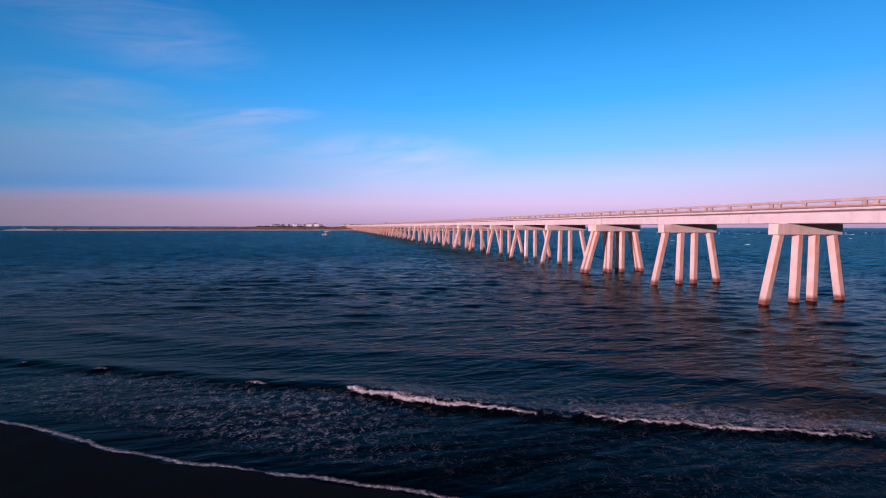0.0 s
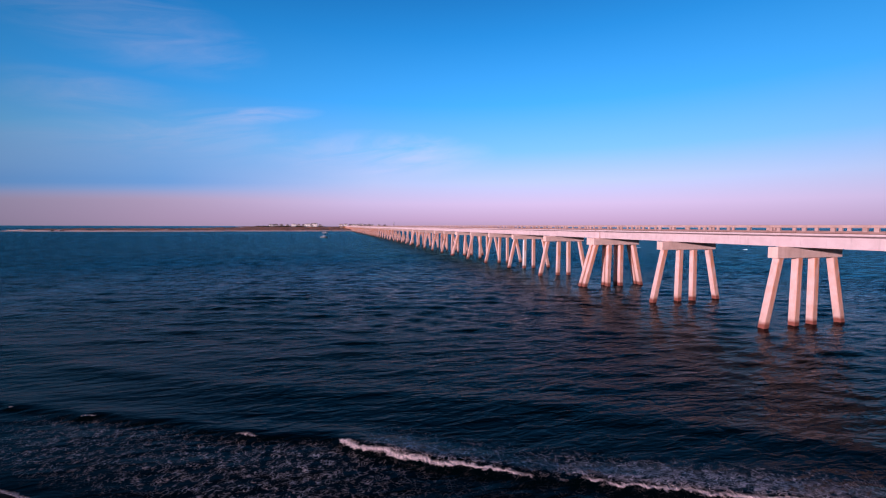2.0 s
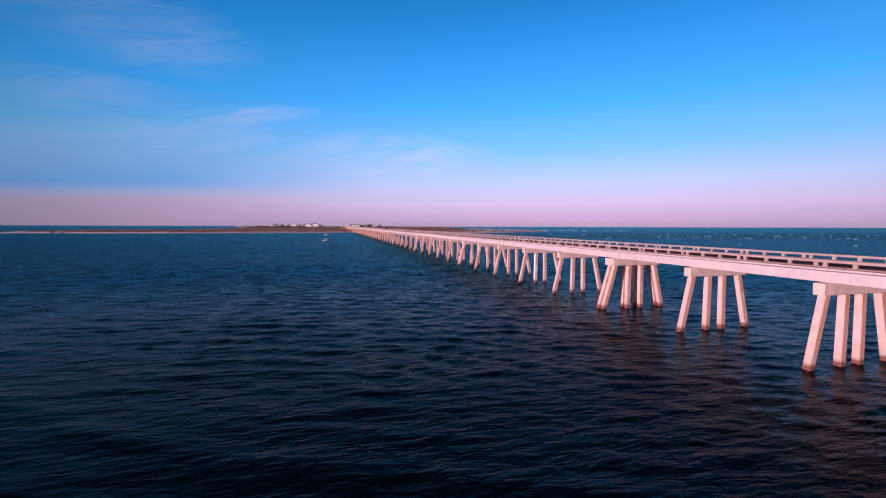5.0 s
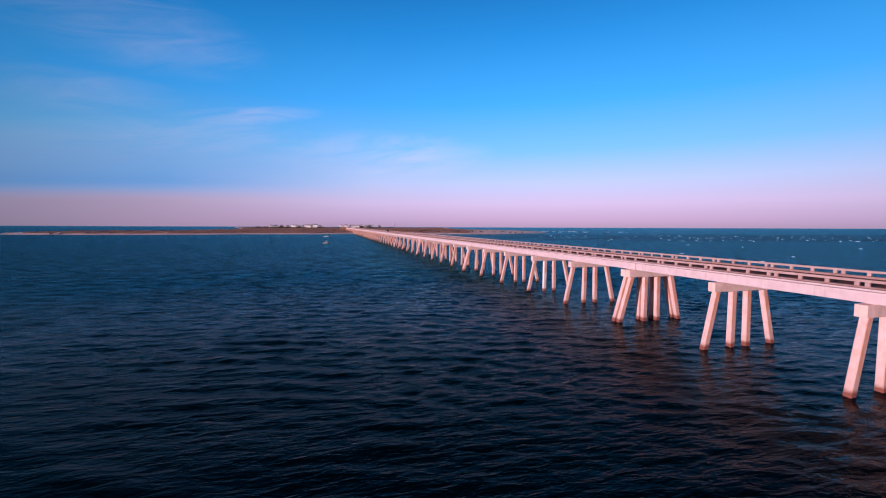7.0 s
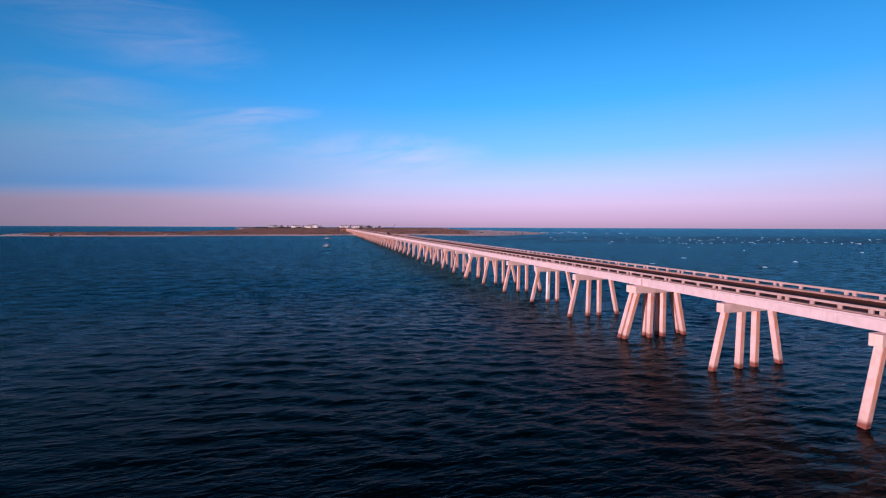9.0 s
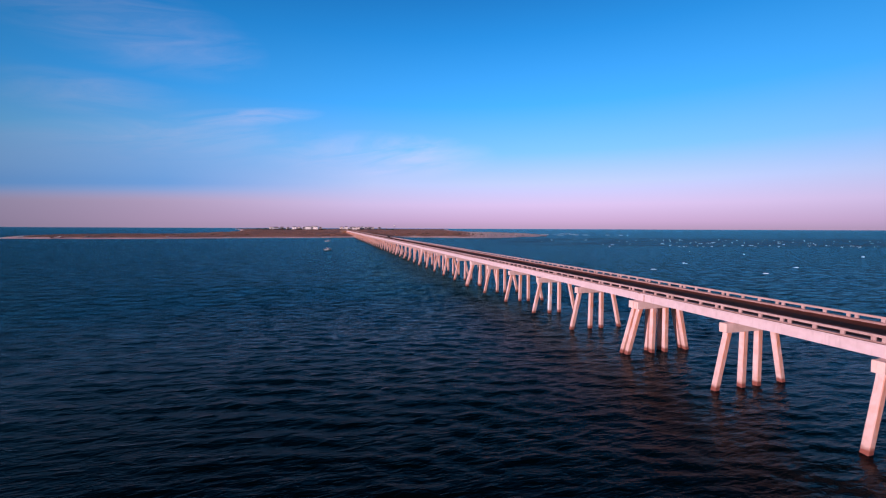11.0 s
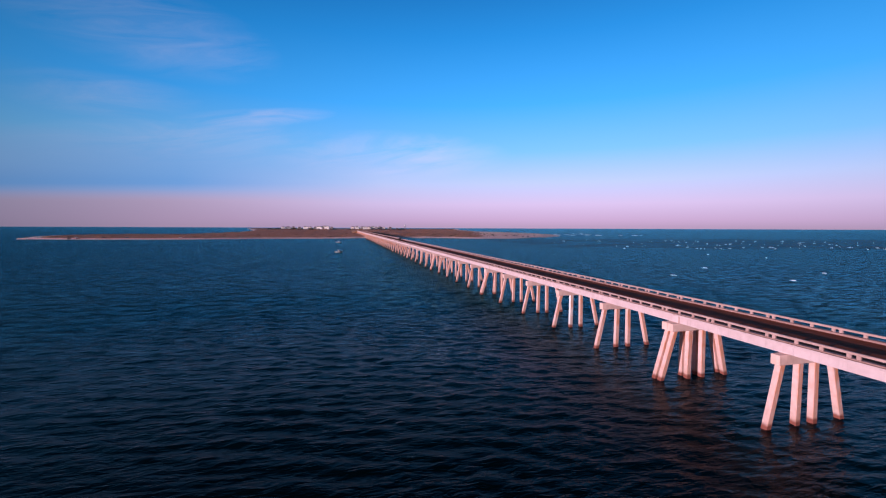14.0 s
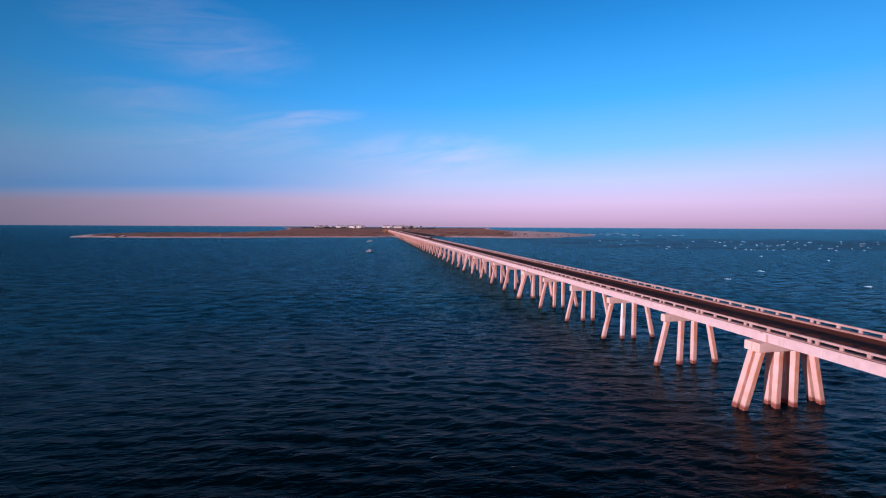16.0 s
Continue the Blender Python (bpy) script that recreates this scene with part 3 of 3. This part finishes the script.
def causeway():
    """The road that leaves the bridge and sinks to the island's level."""
    bm = bmesh.new()
    rows = []
    y0 = LAST * SPAN + JOINT
    for i in range(13):
        y = y0 + i * 110
        z = 2.6 + (ROAD - 2.6) * (1 - float(smooth(np.array(i / 7.0), 0, 1)))
        rows.append([(DECK_MID - 5.0, y, z), (DECK_MID + 5.0, y, z), (DECK_MID + 6 + z * 2, y, -1), (DECK_MID - 6 - z * 2, y, -1)])
    return loft(bm, rows)


road = new("road", mesh_of("road", causeway(), M_GRASS))
tagged(road, "road embankment running on across the island", "road", kind="structure")
road_top = bmesh.new()
prev = None
for i in range(13):
    y = LAST * SPAN + JOINT + i * 110
    z = 2.64 + (ROAD - 2.6) * (1 - float(smooth(np.array(i / 7.0), 0, 1)))
    row = [road_top.verts.new((DECK_MID - 4.3, y, z)), road_top.verts.new((DECK_MID + 4.3, y, z))]
    if prev:
        road_top.faces.new((prev[0], prev[1], row[1], row[0]))
    prev = row
part("road_surface", road_top, M_ASPHALT, road)


# ---- breaking waves over the shoal ----
def whitecaps(places, name, label):
    """Low ragged ridges of foam."""
    verts, faces = [], []
    rng = np.random.RandomState(11)
    for x, y, length, high in places:
        turn = rng.uniform(-0.5, 0.5)
        count = 9
        base = len(verts)
        for i in range(count):
            u = i / (count - 1) * 2 - 1
            h = high * max(0.05, (1 - u * u) * rng.uniform(0.45, 1.0))
            cx = x + u * length / 2 * math.cos(turn)
            cy = y + u * length / 2 * math.sin(turn) + rng.uniform(-0.4, 0.4)
            for dy, dz in ((-0.9, -0.15), (-0.35, h * 0.9), (0.3, h), (1.6, -0.15)):
                verts.append((cx, cy + dy * rng.uniform(0.7, 1.3), dz))
        for i in range(count - 1):
            for j in range(3):
                a = base + i * 4 + j
                faces.append((a, a + 4, a + 5, a + 1))
    me = bpy.data.meshes.new(name)
    me.from_pydata(verts, [], faces)
    me.materials.append(M_FOAM)
    return tagged(new(name, me), label, "foam", kind="stuff")


rng = np.random.RandomState(21)
places = []
for i in range(140):
    x = 230 + 520 * rng.uniform(0, 1) ** 0.8
    ahead = 425 + 260 * rng.uniform(0, 1) ** 1.5
    places.append((x, (ahead - 0.256 * (x + 45)) / 0.967 - 22, 1.0 + 4.5 * rng.uniform(0, 1) ** 2, rng.uniform(0.08, 0.38)))
for i in range(5):
    places.append((rng.uniform(60, 330), rng.uniform(95, 260), rng.uniform(0.8, 2.2), rng.uniform(0.08, 0.22)))
places += [(133, 112, 1.4, 0.30), (176, 130, 1.8, 0.3), (304, 177, 4, 0.35), (142, 163, 2, 0.2)]
whitecaps(places, "whitecaps", "white crests breaking over a distant shoal")
rng = np.random.RandomState(22)
whitecaps([(rng.uniform(470, 700), rng.uniform(880, 1150), rng.uniform(8, 26), rng.uniform(0.5, 1.1)) for i in range(26)], "surf", "lines of surf off the island's sandy point")


# ---- boats ----
def boat(x, y, turn, length):
    """A small open motor boat with a hard top."""
    top = thing("motor_boat", "white open motor boat with a hard top, at anchor", "boat", "boats at anchor")
    top.matrix_basis = pose(x, y, 0.02, 0, 0, turn)
    bm = bmesh.new()
    rings = []
    for u, wide, low, high in ((0.0, 0.92, 0.0, 0.85), (0.35, 1.0, -0.15, 0.9), (0.65, 0.86, -0.12, 1.02), (0.85, 0.52, 0.05, 1.18), (0.97, 0.14, 0.45, 1.32)):
        w = wide * length * 0.17
        rings.append([(u * length, -w, high), (u * length, -w * 0.85, low + 0.3), (u * length, 0, low - 0.2), (u * length, w * 0.85, low + 0.3), (u * length, w, high),
                      (u * length, w * 0.8, high - 0.05), (u * length, -w * 0.8, high - 0.05)])
    part("hull", loft(bm, rings), M_HULL, top)
    part("console", box(bmesh.new(), length * 0.42, -0.45, 0.8, length * 0.56, 0.45, 1.75, 0.06), M_HULL, top)
    part("hard_top", box(bmesh.new(), length * 0.26, -0.95, 2.0, length * 0.66, 0.95, 2.12, 0.04), M_HULL, top)
    for px in (0.33, 0.60):
        for py in (-0.8, 0.8):
            part("top_post", box(bmesh.new(), length * px - 0.04, py - 0.04, 0.75, length * px + 0.04, py + 0.04, 2.02), M_STEEL, top)
    part("outboard_motor", box(bmesh.new(), -0.55, -0.25, 0.35, -0.02, 0.25, 1.35, 0.08), M_DARK, top)


boat(-48.2, 329, 8, 6.0)
boat(-49.4, 540, 4, 7.6)


# ---- vehicles ----
CAR_SHAPES = {
    "pickup_truck": ([(0, 0.45), (0, 0.95), (1.9, 1.0), (2.0, 1.0), (2.15, 1.72), (3.5, 1.74), (4.15, 1.12), (5.3, 1.02), (5.4, 0.5)], (2.2, 3.95)),
    "car": ([(0, 0.4), (0.05, 1.0), (0.25, 1.62), (2.9, 1.66), (3.6, 1.08), (4.55, 0.95), (4.6, 0.4)], (0.35, 3.3)),
}


def vehicle(kind, x, y, z, turn, mat, colour, where):
    shape, (g0, g1) = CAR_SHAPES[kind]
    top = thing(kind, f"{colour} {kind.replace('_', ' ')} {where}", kind.replace("_", " "))
    top.matrix_basis = pose(x, y, z, 0, 0, turn)
    bm = prism(bmesh.new(), shape, -0.92, 0.92)
    bmesh.ops.bevel(bm, geom=list(bm.edges), offset=0.05, segments=1, affect="EDGES")
    part("body", bm, mat, top)
    for side in (-0.925, 0.925):
        part("side_window", box(bmesh.new(), g0 + 0.15, side - 0.012, 1.12, g1 - 0.35, side + 0.012, 1.52), M_GLASS, top)
    for wx in (0.95, shape[-1][0] - 0.95):
        for side in (-0.85, 0.85):
            bm = bmesh.new()
            bmesh.ops.create_cone(bm, cap_ends=True, segments=14, radius1=0.37, radius2=0.37, depth=0.24,
                                  matrix=Matrix.Translation((wx, side, 0.37)) @ Matrix.Rotation(radians(90), 4, "X"))
            part("wheel", bm, M_RUBBER, top)


def ground_at(x, y):
    return float(island_height(np.array([[float(x)]]), np.array([[float(y)]]))[0, 0])


vehicle("pickup_truck", DECK_MID + 2.2, 352, ROAD + BASE, 90, M_DARK, "black", "driving on the bridge deck")
for kind, x, y, turn, mat, colour in (
        ("car", -492, 752, 5, M_CARWHITE, "white"), ("pickup_truck", -500, 748, 170, M_DARK, "black"), ("car", -434, 716, 10, M_DARK, "black"),
        ("car", -424, 718, 40, M_REDPAINT, "dark red"), ("car", -444, 752, 0, M_CARWHITE, "white"), ("pickup_truck", -390, 728, 175, M_DARK, "black"),
        ("car", -404, 742, 20, M_SILVER, "silver"), ("car", -360, 716, 5, M_DARK, "black"), ("car", -285, 712, 0, M_CARWHITE, "white"),
        ("pickup_truck", -276, 711, 185, M_REDPAINT, "dark red"), ("car", -205, 732, 12, M_SILVER, "silver"), ("car", 133, 738, 0, M_DARK, "black"),
        ("car", 110, 746, 30, M_SILVER, "silver"), ("car", 292, 722, 40, M_DARK, "black"), ("car", 310, 738, 45, M_DARK, "black"), ("pickup_truck", 338, 765, 50, M_DARK, "black")):
    vehicle(kind, x, y, ground_at(x, y) + 0.02, turn, mat, colour, "parked on the island's beach")


# ---- houses on the island ----
def house(x, y, w, d, h, wall, roof, words, turn=0):
    """A beach house raised on posts, with rows of windows, a porch deck and a hipped roof."""
    z0 = ground_at(x, y) - 0.3
    top = thing("house", words, "house", "beach houses")
    top.matrix_basis = pose(x, y, z0, 0, 0, turn)
    for px in (-w / 2 + 0.6, 0, w / 2 - 0.6):
        for py in (-d / 2 + 0.6, d / 2 - 0.6):
            part("stilt", box(bmesh.new(), px - 0.25, py - 0.25, 0, px + 0.25, py + 0.25, 2.9), M_TIMBER, top)
    body = part("wall", box(bmesh.new(), -w / 2, -d / 2, 2.8, w / 2, d / 2, 2.8 + h), wall, top)
    part("porch", box(bmesh.new(), -w / 2 - 0.4, -d / 2 - 2.2, 2.6, w / 2 + 0.4, -d / 2 - 0.01, 2.8), M_TIMBER, top)
    e, z, r = 0.8, 2.8 + h, min(w, d) * 0.26
    run = max(0.5, w / 2 - d / 2)
    bm = bmesh.new()
    low = [bm.verts.new(p) for p in ((-w / 2 - e, -d / 2 - e, z), (w / 2 + e, -d / 2 - e, z), (w / 2 + e, d / 2 + e, z), (-w / 2 - e, d / 2 + e, z))]
    ridge = [bm.verts.new((-run, 0, z + r)), bm.verts.new((run, 0, z + r))]
    for f in ((low[0], low[1], ridge[1], ridge[0]), (low[1], low[2], ridge[1]), (low[2], low[3], ridge[0], ridge[1]), (low[3], low[0], ridge[0]), low[::-1]):
        bm.faces.new(f)
    part("roof", bm, roof, top)
    rows = max(1, int(h // 2.9))
    cols = max(2, int(w // 4))
    for i in range(rows):
        for j in range(cols):
            cx, cz = -w / 2 + w * (j + 0.5) / cols, 2.8 + h * (i + 0.5) / rows
            part("window", box(bmesh.new(), cx - 0.8, -d / 2 - 0.05, cz - 0.75, cx + 0.8, -d / 2 + 0.05, cz + 0.75), M_GLASS, body)


rng = np.random.RandomState(31)
W, K, G = ("white wooden beach house on stilts with a {} roof", M_WHITE), ("cream wooden beach house on stilts with a {} roof", M_CREAM), ("grey wooden beach house on stilts with a {} roof", M_GREY)
for px, y, w, h, (words, wall), pale in (
        (-0.139, 2250, 19, 7, W, 1), (-0.130, 2300, 24, 6, W, 0), (-0.118, 2400, 16, 7, G, 0), (-0.105, 2350, 15, 6, K, 0), (-0.0915, 2250, 20, 8, W, 1),
        (-0.082, 2380, 16, 7, K, 0), (-0.071, 2300, 14, 7, G, 0), (-0.0615, 2230, 28, 9, W, 1), (-0.048, 2230, 32, 10, W, 1), (-0.035, 2420, 15, 6, G, 0),
        (0.012, 2350, 18, 8, K, 0), (0.022, 2300, 18, 9, W, 0), (0.033, 2400, 16, 8, G, 0), (0.040, 2280, 22, 9, W, 1), (0.050, 2360, 18, 8, K, 0),
        (0.058, 2300, 20, 9, W, 1), (0.067, 2420, 16, 7, G, 0), (0.075, 2330, 22, 8, W, 0), (0.083, 2380, 16, 7, K, 1), (0.098, 2450, 15, 7, G, 0)):
    house(-45 + (y + 22) * (px + 0.018), y, w * 1.1, 13 + w * 0.12, h * 1.3, wall, M_ROOF_PALE if pale else M_ROOF, words.format("pale metal" if pale else "dark shingle"), rng.uniform(-14, 14))


def water_tower(x, y):
    z = ground_at(x, y)
    top = thing("water_tower", "pale steel water tower on slender legs", "water tower")
    top.matrix_basis = pose(x, y, z)
    bm = bmesh.new()
    bmesh.ops.create_uvsphere(bm, u_segments=16, v_segments=8, radius=4.2, matrix=Matrix.Translation((0, 0, 24)) @ Matrix.Diagonal((1, 1, 0.75, 1)))
    part("tank", bm, M_HULL, top, smooth=True)
    for a in range(4):
        c, s = math.cos(a * math.pi / 2 + 0.7), math.sin(a * math.pi / 2 + 0.7)
        part("leg", loft(bmesh.new(), [[(c * r + dx, s * r + dy, h) for dx, dy in ((-0.3, -0.3), (0.3, -0.3), (0.3, 0.3), (-0.3, 0.3))] for r, h in ((4.6, -0.5), (3.2, 22.5))]), M_STEEL, top)


water_tower(-45 + 2522 * 0.152, 2500)


def scrub(places, name, label):
    """Clumps of small leaf faces."""
    rng = np.random.RandomState(41)
    verts, faces = [], []
    for x, y, wide, high in places:
        z = ground_at(x, y) - 0.2
        for i in range(70):
            a, rr, t = rng.uniform(0, 6.28), rng.uniform(0, 1) ** 0.5, rng.uniform(0, 1)
            p = np.array((x + math.cos(a) * rr * wide, y + math.sin(a) * rr * wide, z + high * t * (1 - 0.6 * rr * rr)))
            base = len(verts)
            for k in range(4):
                verts.append(tuple(p + rng.normal(0, 1, 3) * (0.16 * wide, 0.16 * wide, 0.14 * high)))
            faces.append((base, base + 1, base + 2, base + 3))
    me = bpy.data.meshes.new(name)
    me.from_pydata(verts, [], faces)
    me.materials.append(M_SHRUB)
    return tagged(new(name, me), label, "scrub", kind="stuff")


rng = np.random.RandomState(51)
clumps = [(-45 + (y + 22) * (u + 0.018), y, rng.uniform(6, 15), rng.uniform(3, 7.5)) for u, y in
          [(rng.uniform(-0.17, -0.015), rng.uniform(2180, 2480)) for i in range(46)] + [(rng.uniform(0.005, 0.13), rng.uniform(2240, 2500)) for i in range(26)]]
clumps += [(rng.uniform(120, 330), rng.uniform(760, 1100), rng.uniform(2, 6), rng.uniform(0.8, 2.0)) for i in range(70)]
clumps += [(rng.uniform(-500, 100), rng.uniform(760, 980), rng.uniform(2, 5), rng.uniform(0.6, 1.5)) for i in range(70)]
clumps = [c for c in clumps if ground_at(c[0], c[1]) > 0.8]
scrub(clumps, "scrub", "dark salt scrub on the dunes and round the houses")


def dune_grass():
    """Upright tufts of dry grass over the dunes."""
    rng = np.random.RandomState(61)
    n = 26000
    y = 690 + 1500 * rng.uniform(0, 1, n) ** 1.6
    x = rng.uniform(-590, 560, n)
    d = inside(x, y)
    keep = (d > 24) & (inland_value(x, y) + 0.25 * rng.normal(0, 1, n) > 0.55) & (np.abs(x - MID) > 8)
    x, y = x[keep], y[keep]
    z = island_height(x, y)
    n = len(x)
    turn = rng.uniform(0, math.pi, n)
    wide, high = rng.uniform(0.5, 1.2, n), rng.uniform(0.3, 0.8, n)
    lean = rng.normal(0, 0.25, n)
    dx, dy = np.cos(turn) * wide, np.sin(turn) * wide
    corners = np.stack([np.stack([x - dx, y - dy, z - 0.2], -1), np.stack([x + dx, y + dy, z - 0.2], -1),
                        np.stack([x + dx * 0.7 + lean, y + dy * 0.7, z + high], -1), np.stack([x - dx * 0.8 + lean, y - dy * 0.8, z + high * rng.uniform(0.6, 1, n)], -1)], 1)
    me = bpy.data.meshes.new("dune_grass")
    me.from_pydata(corners.reshape(-1, 3).tolist(), [], np.arange(n * 4).reshape(n, 4).tolist())
    me.materials.append(M_TUFT)
    return tagged(new("dune_grass", me), "dry orange-brown dune grass on the island", "grass", kind="stuff")


dune_grass()
